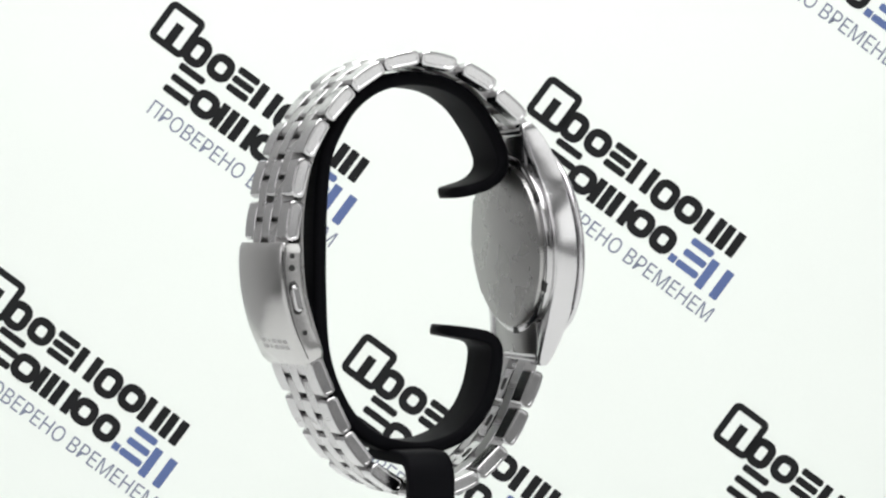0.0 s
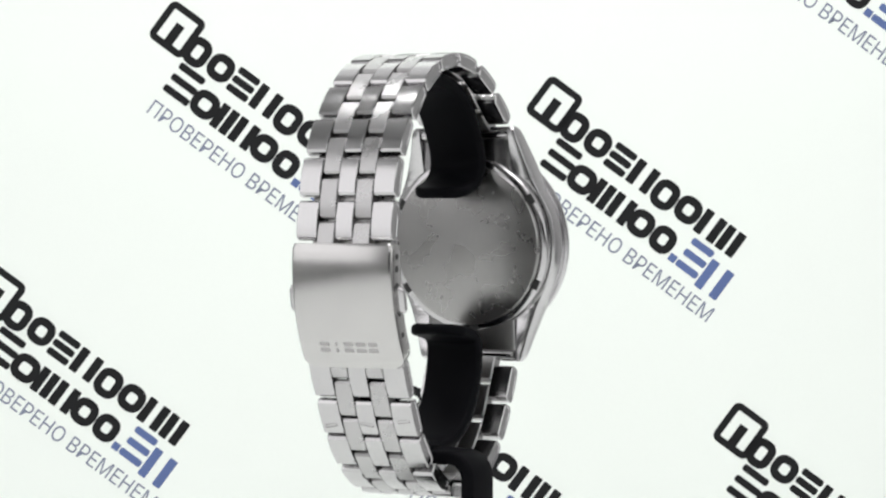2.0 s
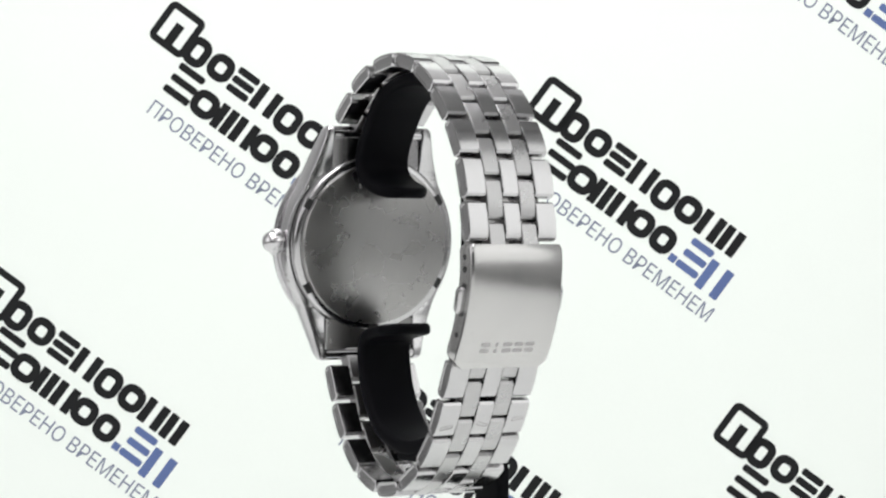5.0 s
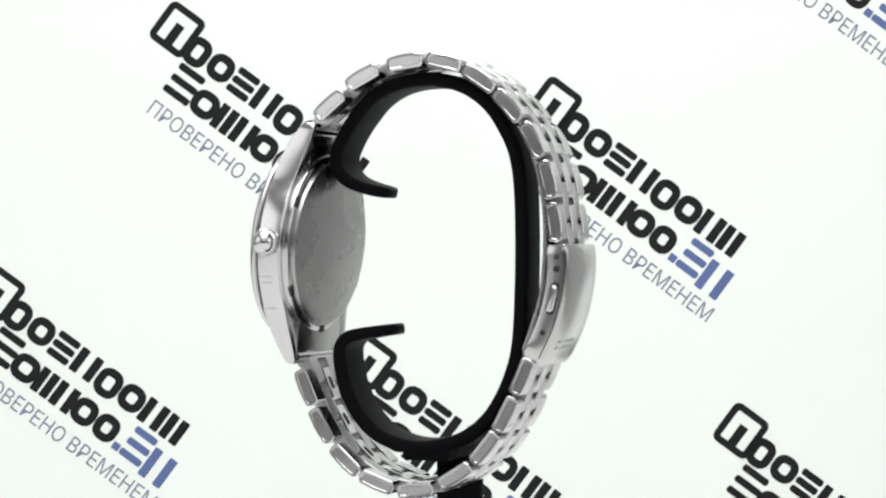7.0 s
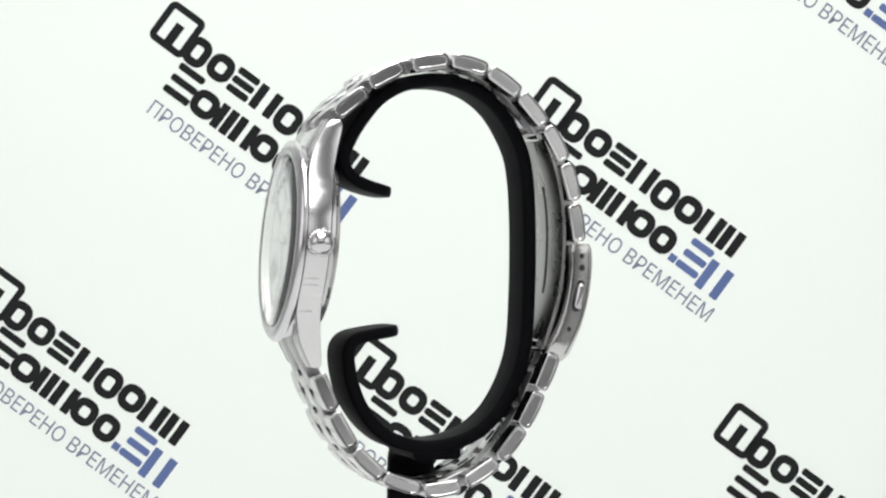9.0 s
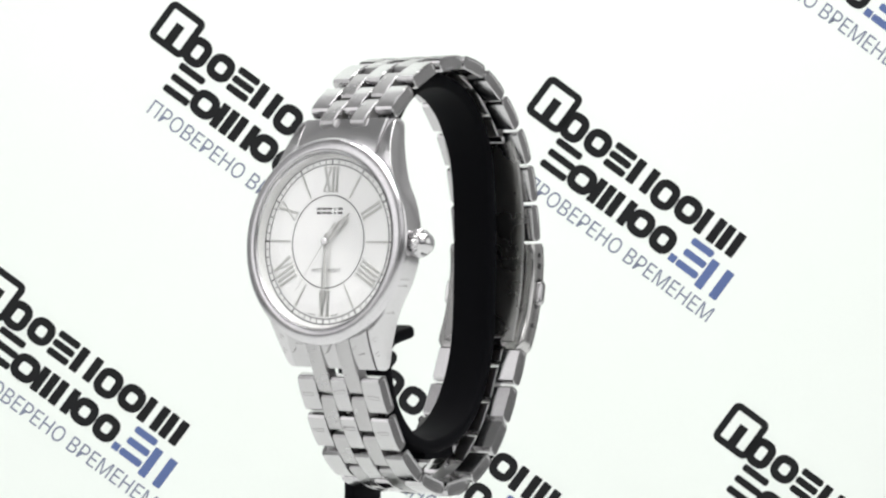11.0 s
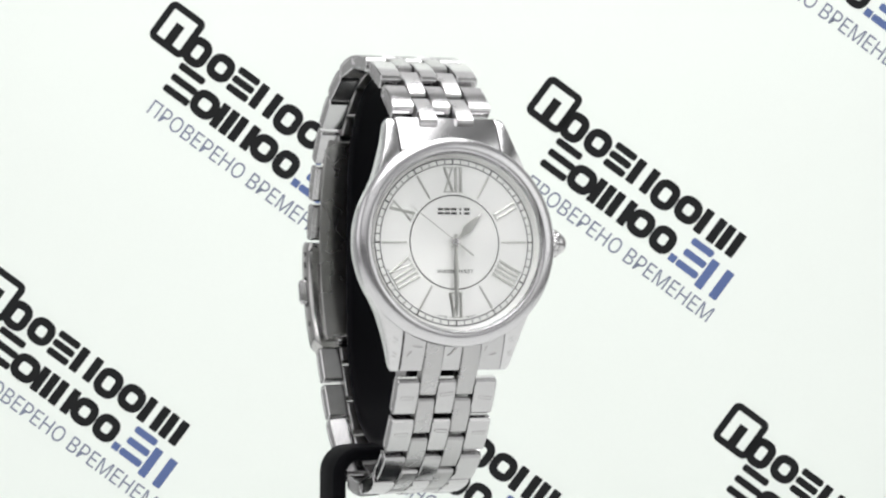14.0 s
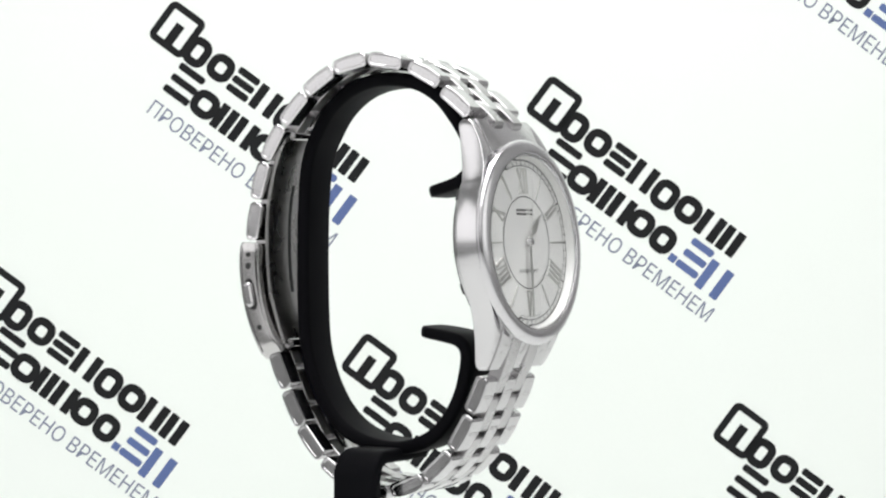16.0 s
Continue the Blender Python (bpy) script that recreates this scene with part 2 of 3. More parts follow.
# ---- the display stand ----
AXIS = pose(0, 0, EYE_Z)
stand = tagged(new("display_stand"), "matt black open-ring watch stand on an offset post", "stand")
stand.matrix_basis = AXIS
RING = smooth_line([(-4.9, 10.6), (-9.2, 11.6), (-12.7, 12.9), (-14.9, 15.0), (-15.4, 17.7), (-14.0, 21.3), (-11.3, 25.4), (-8.0, 29.0),
                    (-3.6, 31.4), (1.6, 32.4), (7.0, 32.1), (12.1, 30.2), (16.3, 26.7), (19.2, 22.2), (21.0, 18.0), (21.9, 12.6), (22.3, 4.4),
                    (22.3, -6.4), (21.8, -17.2), (20.5, -23.2), (18.3, -28.3), (15.5, -32.4), (11.6, -35.6), (7.0, -37.4), (1.8, -38.1),
                    (-2.7, -37.4), (-7.0, -35.5), (-10.6, -31.9), (-13.0, -27.5), (-14.2, -22.7), (-14.3, -19.3), (-12.9, -17.3),
                    (-9.7, -16.4), (-3.3, -15.4)], 5)


def finer(line, k=3, parts=5):
    """Splits the first and last k steps of a line."""
    out = []
    for i, (a, b) in enumerate(zip(line, line[1:])):
        m = parts if i < k or i >= len(line) - 1 - k else 1
        out += [a.lerp(b, j / m) for j in range(m)]
    return out + [line[-1]]


RING = finer(RING)


def ring_width(u):
    e = min(u, 1 - u) / 0.022
    wide = 9.4 + 2.2 * min(1.0, abs(u - 0.5) / 0.33) ** 3
    return wide * (math.sqrt(max(0.02, 1 - (1 - e) ** 2)) if e < 1 else 1)


def ring_thick(u):
    e = min(u, 1 - u)
    t = 2.1 + 0.6 * min(1, e / 0.10)
    return t * (math.sqrt(max(0.06, 1 - (1 - e / 0.008) ** 2)) if e < 0.008 else 1)


part("ring", sweep_yz(RING, ring_width, ring_thick, lambda u: -0.7 - 1.1 * min(1.0, abs(u - 0.5) / 0.36) ** 2), BLACK, stand)


def strap_xz(line, depth, thick, y_at):
    loops = []
    n = len(line)
    for i, p in enumerate(line):
        tan = (line[min(i + 1, n - 1)] - line[max(i - 1, 0)]).normalized()
        nor = Vector((-tan[1], tan[0]))
        loops.append([((p[0] + nor[0] * b) * MM, (y_at + a) * MM, (p[1] + nor[1] * b) * MM) for a, b in round_rect(depth, thick, 0.8)])
    return rings(loops)


POST = [Vector(q) for q in ((3.2, -39.2), (-4, -39.2), (-11.5, -39.2))]
POST += [Vector((-11.5 - 3.9 * math.sin(a), -43.1 + 3.9 * math.cos(a))) for a in [radians(15 * k) for k in range(1, 7)]]
POST += [Vector((-15.4, z)) for z in (-55, -75, -94.5)]
part("post", strap_xz(POST, 9.4, 2.6, 3.6), BLACK, stand, m=pose(0, 0, 0, 0, 0, -2.5))
base = part("base", lathe([(0.1, -96.0), (20.0, -96.0), (20.5, -95.5), (20.5, -93.2), (19.8, -92.4), (0.1, -92.4)], 72), BLACK, stand)
turntable = tagged(part("turntable", lathe([(0.1, -100), (59, -100), (60, -99.2), (60, -96.6), (59.4, -96.0), (0.1, -96.0)], 96), MATT_WHITE),
                   "white round turntable under the stand", "turntable")
turntable.matrix_basis = AXIS

# ---- the wristwatch ----
watch = tagged(new("wristwatch"), "steel wristwatch with silver roman dial on a five-row link bracelet", "wristwatch")
watch.matrix_basis = AXIS
CM = 0.0009735          # unit of the case's own drawing
turned = functools.partial(lathe, unit=CM)
CASE = pose(-0.00168, -0.02475, 0.00137, 0, 0, -1.6) @ pose(0, 0, 0, 85.0)


def between(x, table):
    """Smooth value from (x, value) pairs."""
    for (x0, a), (x1, b) in zip(table, table[1:]):
        if x <= x1:
            return a + (b - a) * max(0.0, (x - x0) / (x1 - x0))
    return table[-1][1]


# case: flat-walled middle that runs out into four lugs, thin polished bezel over a fine groove
HALF = [(11.0, 15.85), (12.0, 15.25), (13.5, 14.65), (15.0, 14.12), (17.0, 13.45), (19.0, 12.85), (21.0, 12.35), (22.6, 12.0), (23.5, 11.7), (23.9, 11.3)]
TOP = {1: [(11.0, 0.30), (13.5, 0.20), (15.0, 0.05), (17.0, -0.4), (19.0, -1.1), (21.0, -2.0), (22.6, -2.9), (23.5, -3.5), (23.9, -4.0)],
       -1: [(11.0, 0.28), (13.5, 0.10), (15.0, -0.25), (17.0, -0.9), (19.0, -1.7), (21.0, -2.7), (22.6, -3.6), (23.5, -4.2), (23.9, -4.6)]}
UNDER = [(6.0, -4.25), (11.0, -4.35), (15.0, -4.8), (19.0, -5.5), (22.0, -6.1), (23.3, -6.2), (23.9, -5.8)]


def rail(sx, y0, y1, bm=None):
    """One side of the case between two stations along y: a flat wall with softened edges."""
    loops = []
    n = max(4, int(abs(y1 - y0) / 0.6))
    for k in range(n + 1):
        y = y0 + (y1 - y0) * k / n
        d = abs(y)
        xo = math.sqrt(19.15 ** 2 - d * d) if d < 10.6 else between(d, HALF)
        zt, zb = between(d, TOP[1 if y > 0 else -1]), between(d, UNDER)
        xi = max(10.15, math.sqrt(max(0.0, 17.2 ** 2 - d * d)))
        loops.append([(sx * ((xo + xi) / 2 + a) * CM, y * CM, ((zt + zb) / 2 + b) * CM) for a, b in round_rect(xo - xi, zt - zb, 0.22, 3)])
    return rings(loops, bm=bm)


bm = turned([(17.4, -4.5), (18.7, -4.45), (18.9, -4.25), (18.95, -3.9), (18.95, 0.15), (18.8, 0.3), (17.0, 0.3), (16.4, 0.0), (16.4, -4.4)], 120, cap=False)
for sx in (-1, 1):
    rail(sx, -13.0, 13.0, bm)
part("case_middle", bm, CASE_STEEL, watch, "satin steel case middle with flat sides", m=CASE)
for sx in (-1, 1):
    for sy in (1, -1):
        part("lug", rail(sx, sy * 13.0, sy * 23.9), CASE_STEEL, watch, m=CASE)
part("groove", turned([(18.6, 0.25), (19.05, 0.3), (19.05, 0.5), (18.6, 0.55)], 120, cap=False), HOLE_SHADE, watch, "fine near-black ring for the shaded groove under the bezel", m=CASE)
part("bezel", turned([(16.5, 0.46), (19.45, 0.46), (19.72, 0.58), (19.8, 0.85), (19.74, 1.15), (19.45, 1.58), (18.95, 1.9), (18.3, 2.12), (17.7, 2.2), (17.3, 2.16),
                      (17.05, 2.02), (16.95, 1.8), (16.5, 1.5)], 120, cap=False), BEZEL_STEEL, watch, "polished rounded bezel", m=CASE)
part("rehaut", turned([(17.0, 1.85), (16.95, 1.8), (16.0, 0.25), (15.95, 0.02), (17.0, 0.0)], 120, cap=False), CHAPTER, watch, m=CASE)


def block(columns, y0, y1, z_top, z_bot, sy, fall):
    """End-link columns lofted along y with a crowned top."""
    x0, x1 = columns
    loops = []
    for k in range(9):
        u = k / 8
        y = y0 + (y1 - y0) * u
        zt = z_top - fall * u ** 1.5
        loops.append([((x0 + x1) / 2 * CM + a * CM, sy * y * CM, ((zt + z_bot) / 2 + b) * CM) for a, b in round_rect(x1 - x0, zt - z_bot, 0.25, 2)])
    return rings(loops)


part("end_link", block((-9.95, 9.95), 15.5, 23.9, -0.1, -4.9, 1, 3.0), CASE_STEEL, watch, "plain curved end link", m=CASE)
COLUMNS = [(-9.71, -5.45), (-5.33, -1.90), (-1.78, 1.78), (1.90, 5.33), (5.45, 9.71)]
for k, (a, b) in enumerate(COLUMNS):
    a, b = a * 1.025 - 0.04, b * 1.025 + 0.04
    part("end_link", block((a, b), 15.5, 24.9 if k % 2 else 23.9, -0.35 - 0.12 * (k % 2), -5.4, -1, 3.7), BRUSHED if k % 2 else POLISHED, watch, m=CASE)

# Added block, in darker steel, behind the bright gaps between the columns.
part("end_link", block((-9.8, 9.8), 15.5, 23.3, -3.4, -5.6, -1, 1.2), DARKER_STEEL, watch, "plain underside of the end link", m=CASE)

for y, z in ((22.3, -4.9), (-22.6, -5.5)):
    bm = rings([[(x * CM, (y + 0.95 * math.cos(a)) * CM, (z + 0.95 * math.sin(a)) * CM) for a in [2 * math.pi * k / 20 for k in range(20)]]
                for x in (-9.9, -9.6, 9.6, 9.9)])
    part("spring_bar_tube", bm, POLISHED, watch, "steel spring bar tube between the lugs", m=CASE)

# case back with its notched ring
part("case_back", turned([(0.01, -6.65), (15.9, -6.65), (16.35, -6.55), (16.5, -6.3), (16.55, -5.8)], 120, cap=False), DARKER_STEEL, watch,
     "brushed screw-down case back", m=CASE)
part("case_back_ring", turned([(16.4, -5.8), (17.4, -5.75), (17.85, -5.5), (18.0, -5.2), (18.0, -4.2)], 120, cap=False), POLISHED, watch, m=CASE)
notch_src = None
for k in range(6):
    a = radians(28 + 60 * k)
    m = CASE @ Matrix.Rotation(a, 4, "Z") @ Matrix.Translation((17.25 * CM, 0, -5.58 * CM))
    if notch_src is None:
        bm = bmesh.new()
        bmesh.ops.create_cube(bm, size=1, matrix=Matrix.Diagonal((1.3 * CM, 2.1 * CM, 0.5 * CM, 1)))
        notch_src = part("notch", bm, HOLE_SHADE, watch, "near-black block for the shaded tool notch in the back ring", m=m)
    else:
        share(notch_src, m)
# engraved lines that cannot be read, flat bars with their shade in the colour
bm = bmesh.new()
rng = random.Random(4)
for k in range(26):
    a = radians(50 + 260 * k / 25)
    if rng.random() < 0.3:
        continue
    cx, cy = 12.6 * math.cos(a), 12.6 * math.sin(a)
    v = [bm.verts.new(Matrix.Rotation(a, 4, "Z") @ Vector(((12.6 + dx) * CM, dy * CM, -6.675 * CM))) for dx, dy in
         ((-0.5, -0.25), (0.5, -0.25), (0.5, 0.12), (-0.5, 0.12))]
    bm.faces.new(v)
part("engraving", bm, DARK_MARK, watch, m=CASE)

# crown
CROWN = CASE @ Matrix.Translation((0, 0, -2.05 * CM)) @ Matrix.Rotation(radians(90), 4, "Y")
crown = part("crown", turned([(1.0, 18.4), (1.1, 19.6), (2.25, 19.7), (2.55, 20.0), (2.55, 21.2), (2.2, 21.5)], 96, cap=True,
                            wave=lambda k, i: (0.13 if (i // 2) % 2 else -0.1) if 2 <= k <= 4 else 0), CASE_STEEL, watch, "knurled steel crown", 50, CROWN)
bm = turned([(2.25 * math.cos(radians(a)), 21.3 + 2.05 * math.sin(radians(a))) for a in (0, 15, 30, 45, 60, 75, 88)], 48)
part("crown_cap", bm, CASE_STEEL, crown, "domed crown cap")

# dial
dial = part("dial", turned([(0.01, 0.0), (8.85, 0.0), (9.0, 0.03), (16.3, 0.03)], 120, cap=False), DIAL, watch, "silver sunburst dial", m=CASE)


def annulus(bm, r0, r1, z, seg=120):
    a = [bm.verts.new((r0 * CM * math.cos(2 * math.pi * i / seg), r0 * CM * math.sin(2 * math.pi * i / seg), z * CM)) for i in range(seg)]
    b = [bm.verts.new((r1 * CM * math.cos(2 * math.pi * i / seg), r1 * CM * math.sin(2 * math.pi * i / seg), z * CM)) for i in range(seg)]
    for i in range(seg):
        j = (i + 1) % seg
        bm.faces.new((a[i], b[i], b[j], a[j]))


bm = bmesh.new()
annulus(bm, 15.56, 15.78, 0.07)
annulus(bm, 14.58, 14.76, 0.07)
annulus(bm, 8.75, 8.97, 0.07)
for k in range(60):
    a = radians(6 * k)
    w = 0.15 if k % 5 == 0 else 0.08
    m = Matrix.Rotation(a, 4, "Z")
    bm.faces.new([bm.verts.new(m @ Vector((x * CM, y * CM, 0.075 * CM))) for x, y in ((14.7, -w), (15.7, -w), (15.7, w), (14.7, w))])
part("minute_track", bm, INK, dial, "fine dark printed minute track")


def bar3(bm, p, q, w, h, z0=0.03, w2=None):
    """A raised bar with a ridge from p to q in the dial's plane, millimetres."""
    p, q = Vector(p), Vector(q)
    d = (q - p).normalized()
    n = Vector((-d[1], d[0]))
    w2 = w if w2 is None else w2
    low = [p - n * w / 2, q - n * w2 / 2, q + n * w2 / 2, p + n * w / 2]
    a = [bm.verts.new((v[0] * CM, v[1] * CM, z0 * CM)) for v in low]
    b = [bm.verts.new((v[0] * CM, v[1] * CM, (z0 + h * 0.6) * CM)) for v in low]
    r = [bm.verts.new((v[0] * CM, v[1] * CM, (z0 + h) * CM)) for v in (p + d * w * 0.3, q - d * w2 * 0.3)]
    for i in range(4):
        bm.faces.new((a[i], a[(i + 1) % 4], b[(i + 1) % 4], b[i]))
    bm.faces.new((b[0], b[1], r[1], r[0]))
    bm.faces.new((b[2], b[3], r[0], r[1]))
    bm.faces.new((b[1], b[2], r[1]))
    bm.faces.new((b[3], b[0], r[0]))


def numeral(text, hour):
    """A raised roman numeral; below the middle its head points to the centre."""
    bm = bmesh.new()
    turn = radians(-30 * hour)
    over = 4 <= hour <= 8
    wide = {"I": 0.95, "V": 1.9, "X": 1.95}
    total = sum(wide[c] for c in text)

    def spot(u, v):
        r = 9.5 + 4.6 * (1 - v if over else v)
        u = -u if over else u
        x = Matrix.Rotation(turn, 2) @ Vector((u, r))
        return x
    u = -total / 2
    for c in text:
        w = wide[c]
        if c == "I":
            bar3(bm, spot(u + w / 2, 0), spot(u + w / 2, 1), 0.5, 0.25)
        elif c == "V":
            bar3(bm, spot(u + 0.25, 1), spot(u + w / 2, 0), 0.5, 0.25)
            bar3(bm, spot(u + w - 0.2, 1), spot(u + w / 2, 0), 0.3, 0.22)
        else:
            bar3(bm, spot(u + 0.2, 1), spot(u + w - 0.2, 0), 0.5, 0.25)
            bar3(bm, spot(u + w - 0.2, 1), spot(u + 0.2, 0), 0.3, 0.22)
        u += w
    bar3(bm, spot(-total / 2, 1), spot(total / 2, 1), 0.16, 0.15)
    bar3(bm, spot(-total / 2, 0), spot(total / 2, 0), 0.16, 0.15)
    part("numeral", bm, MARKER, dial, "applied polished roman numeral")


for text, hour in (("XII", 12), ("II", 2), ("IIII", 4), ("VI", 6), ("VIII", 8), ("X", 10)):
    numeral(text, hour)
for hour in (1, 3, 5, 7, 9, 11):
    bm = bmesh.new()
    m = Matrix.Rotation(radians(-30 * hour), 2)
    bar3(bm, m @ Vector((0, 9.5)), m @ Vector((0, 14.3)), 0.30, 0.25, w2=0.42)
    part("hour_marker", bm, MARKER, dial, "applied thin polished baton")

# dial writing: maker's mark as plain bars, the rest in letters
bm = bmesh.new()
for k in range(5):
    cx = -2.62 + 1.31 * k
    for dy in (-0.46, 0.46):
        flat_bar(bm, cx, 5.85 + dy * 0.85, 1.16 if k != 3 else 0.4, 0.46, 0.1)
part("maker_mark", scaled(bm, CM), INK, dial, "row of small dark shapes", m=Matrix.Translation((0, 0, 0.05 * CM)))
part("writing", text_bm("WATER RESIST", 0.72 * CM, 7.3 * CM), INK, dial, m=Matrix.Translation((0, -5.85 * CM, 0.05 * CM)))
part("writing", text_bm("JAPAN", 0.42 * CM, 2.0 * CM), INK, dial, m=Matrix.Translation((-2.9 * CM, -14.1 * CM, 0.08 * CM)) @ pose(0, 0, 0, 0, 0, -11))
part("writing", text_bm("MOV'T", 0.42 * CM, 2.0 * CM), INK, dial, m=Matrix.Translation((2.9 * CM, -14.1 * CM, 0.08 * CM)) @ pose(0, 0, 0, 0, 0, 11))


def hand(name, outline, z, h):
    """A flat hand with a ridge from a half outline of (half width, distance) pairs."""
    bm = bmesh.new()
    rows = []
    for w, y in outline:
        rows.append([bm.verts.new((-w * CM, y * CM, z * CM)), bm.verts.new((0, y * CM, (z + h) * CM)), bm.verts.new((w * CM, y * CM, z * CM)),
                     bm.verts.new((0, y * CM, (z - 0.06) * CM))])
    for a, b in zip(rows, rows[1:]):
        for i in range(4):
            j = (i + 1) % 4
            bm.faces.new((a[i], a[j], b[j], b[i]))
    bm.faces.new(rows[0])
    bm.faces.new(rows[-1])
    return part(name, bm, MARKER, watch, m=CASE)


hour_hand = hand("hour_hand", [(0.35, -1.2), (0.3, 1.2), (0.35, 2.2), (0.85, 3.2), (0.8, 4.2), (0.45, 6.0), (0.08, 7.6)], 0.55, 0.14)
minute_hand = hand("minute_hand", [(0.35, -1.5), (0.32, 1.2), (0.38, 2.6), (0.52, 5.0), (0.5, 8.0), (0.3, 11.8), (0.07, 13.9)], 0.85, 0.14)
second_hand = hand("second_hand", [(0.18, -4.4), (0.16, -1.5), (0.09, 0), (0.08, 8.0), (0.05, 11.6)], 1.15, 0.05)
part("hand_hub", turned([(0.7, 0.4), (0.7, 1.25), (0.55, 1.4), (0.05, 1.42)], 32), POLISHED, watch, m=CASE)
crystal = part("crystal", turned([(0.02, 2.0), (6.0, 1.99), (12.0, 1.96), (16.4, 1.86), (16.9, 1.82), (16.98, 1.9), (16.95, 2.06), (16.5, 2.18), (12.0, 2.32), (6.0, 2.38),
                                (0.02, 2.4)], 96),
               GLASS, watch, "clear domed mineral crystal", m=CASE)
crystal.visible_shadow = False


# ---- bracelet ----
def link_piece(name, x0, x1, length, thick, mat, rim):
    """A link column: rounded side profile run across x, chamfered ends, outer links with a rimmed side."""
    prof = []
    n = 5
    for k in range(n + 1):                       # crowned outer face
        u = -1 + 2 * k / n
        prof.append((u * (length / 2 - 0.55), thick / 2 - 0.26 * u * u))
    prof += [(length / 2 - 0.14, thick / 2 - 0.68), (length / 2, 0.1), (length / 2 - 0.15, -thick / 2 + 0.5), (length / 2 - 0.6, -thick / 2),
             (-length / 2 + 0.6, -thick / 2), (-length / 2 + 0.15, -thick / 2 + 0.5), (-length / 2, 0.1), (-length / 2 + 0.14, thick / 2 - 0.68)]

    def loop(x, s):
        fy, fz = 1 - 2 * s / length, 1 - 2 * s / thick
        return [(x * MM, y * fy * MM, z * fz * MM) for y, z in prof]
    stations = [(x0, 0.16), (x0 + 0.16, 0.0), (x1 - 0.16, 0.0), (x1, 0.16)]
    if rim == -1:
        stations = [(x0 + 0.14, 0.62), (x0 + 0.02, 0.5)] + stations
    if rim == 1:
        stations = stations + [(x1 - 0.02, 0.5), (x1 - 0.14, 0.62)]
    return part(name, rings([loop(x, s) for x, s in stations]), mat, watch, sharp=28)


def frame_at(p, tan, xc, skew=0.0):
    """Pose whose y runs along the bracelet, z outward and x across."""
    t = Vector((0, tan[0], tan[1])).normalized()
    n = Vector((0, -t[2], t[1]))
    x = Vector((1, 0, 0))
    m = Matrix((x, t, n)).transposed().to_4x4()
    if m.determinant() < 0:
        m = Matrix((-x, t, n)).transposed().to_4x4()
    return Matrix.Translation((xc * MM, p[0] * MM, p[1] * MM)) @ Matrix.Rotation(skew, 4, "Z") @ m


UPPER = [(-14.9, 27.6), (-8.1, 32.9), (0.5, 35.6), (8.3, 35.4), (15.3, 32.2), (21.0, 27.0), (25.8, 20.5), (28.8, 13.1), (30.1, 5.2)]
LOWER = [(24.1, -23.7), (20.9, -30.9), (16.9, -37.3), (11.0, -42.8), (3.1, -45.8), (-4.8, -44.6), (-11.3, -40.6), (-16.3, -34.1), (-19.6, -26.9)]
PITCH = 7.75
PIECES = [link_piece("link", a, b, PITCH - 0.30 if k % 2 == 0 else PITCH - 0.26, 2.9 if k % 2 == 0 else 2.7, POLISHED if k % 2 == 0 else BRUSHED,
                     (-1 if k == 0 else 1 if k == 4 else 0)) for k, (a, b) in enumerate(COLUMNS)]
used = set()


def lay(k, m):
    if k in used:
        share(PIECES[k], m)
    else:
        PIECES[k].matrix_basis = m
        used.add(k)


def across(p):
    """Sideways drift of the bracelet towards the clasp."""
    f = max(0.0, min(1.0, (p[0] + 10) / 40))
    return -1.68 - (0.5 if p[1] > 0 else 0.1) * f


def skew_at(p):
    """The bracelet's slight turn about the upright axis, growing towards the clasp."""
    return radians(2.6) * max(0.0, min(1.0, (p[0] + 10) / 38))


def strand(points, first_half, last_half):
    line = smooth_line(points, 8)
    n = len(points)
    for i in range(n):
        c = 8 * i
        tan = line[min(c + 1, len(line) - 1)] - line[max(c - 1, 0)]
        p = line[c]
        # outward is away from the ring's middle
        for k in (0, 2, 4):
            lay(k, frame_at(p, tan, across(p), skew_at(p)))
    for i in range(n - 1):
        c = 8 * i + 4
        tan = line[c + 1] - line[c - 1]
        for k in (1, 3):
            lay(k, frame_at(line[c], tan, across(line[c]), skew_at(line[c])))
    for wanted, p, tan in ((first_half, line[0], line[0] - line[1]), (last_half, line[-1], line[-1] - line[-2])):
        if wanted:
            q = p + tan.normalized() * PITCH / 2
            for k in (1, 3):
                lay(k, frame_at(q, -tan if wanted < 0 else tan, across(q), skew_at(q)))


strand(UPPER, -1, 1)
strand(LOWER, -1, 1)
hole_src = None
for points in (UPPER, LOWER):
    line = smooth_line(points, 8)
    for i in range(len(points)):
        tan = line[min(8 * i + 1, len(line) - 1)] - line[max(8 * i - 1, 0)]
        m = frame_at(line[8 * i], tan, across(line[8 * i]), skew_at(line[8 * i])) @ Matrix.Translation((0, 0, -1.46 * MM))
        if hole_src is None:
            bm = rings([[(x * MM, y * MM, z * MM) for x, y in round_rect(1.5, 2.6, 0.7, 4)] for z in (-0.03, 0.03)])
            hole_src = part("recess", bm, HOLE_SHADE, watch, "near-black plate for the shaded pin recess under the link", m=m)
        else:
            share(hole_src, m)

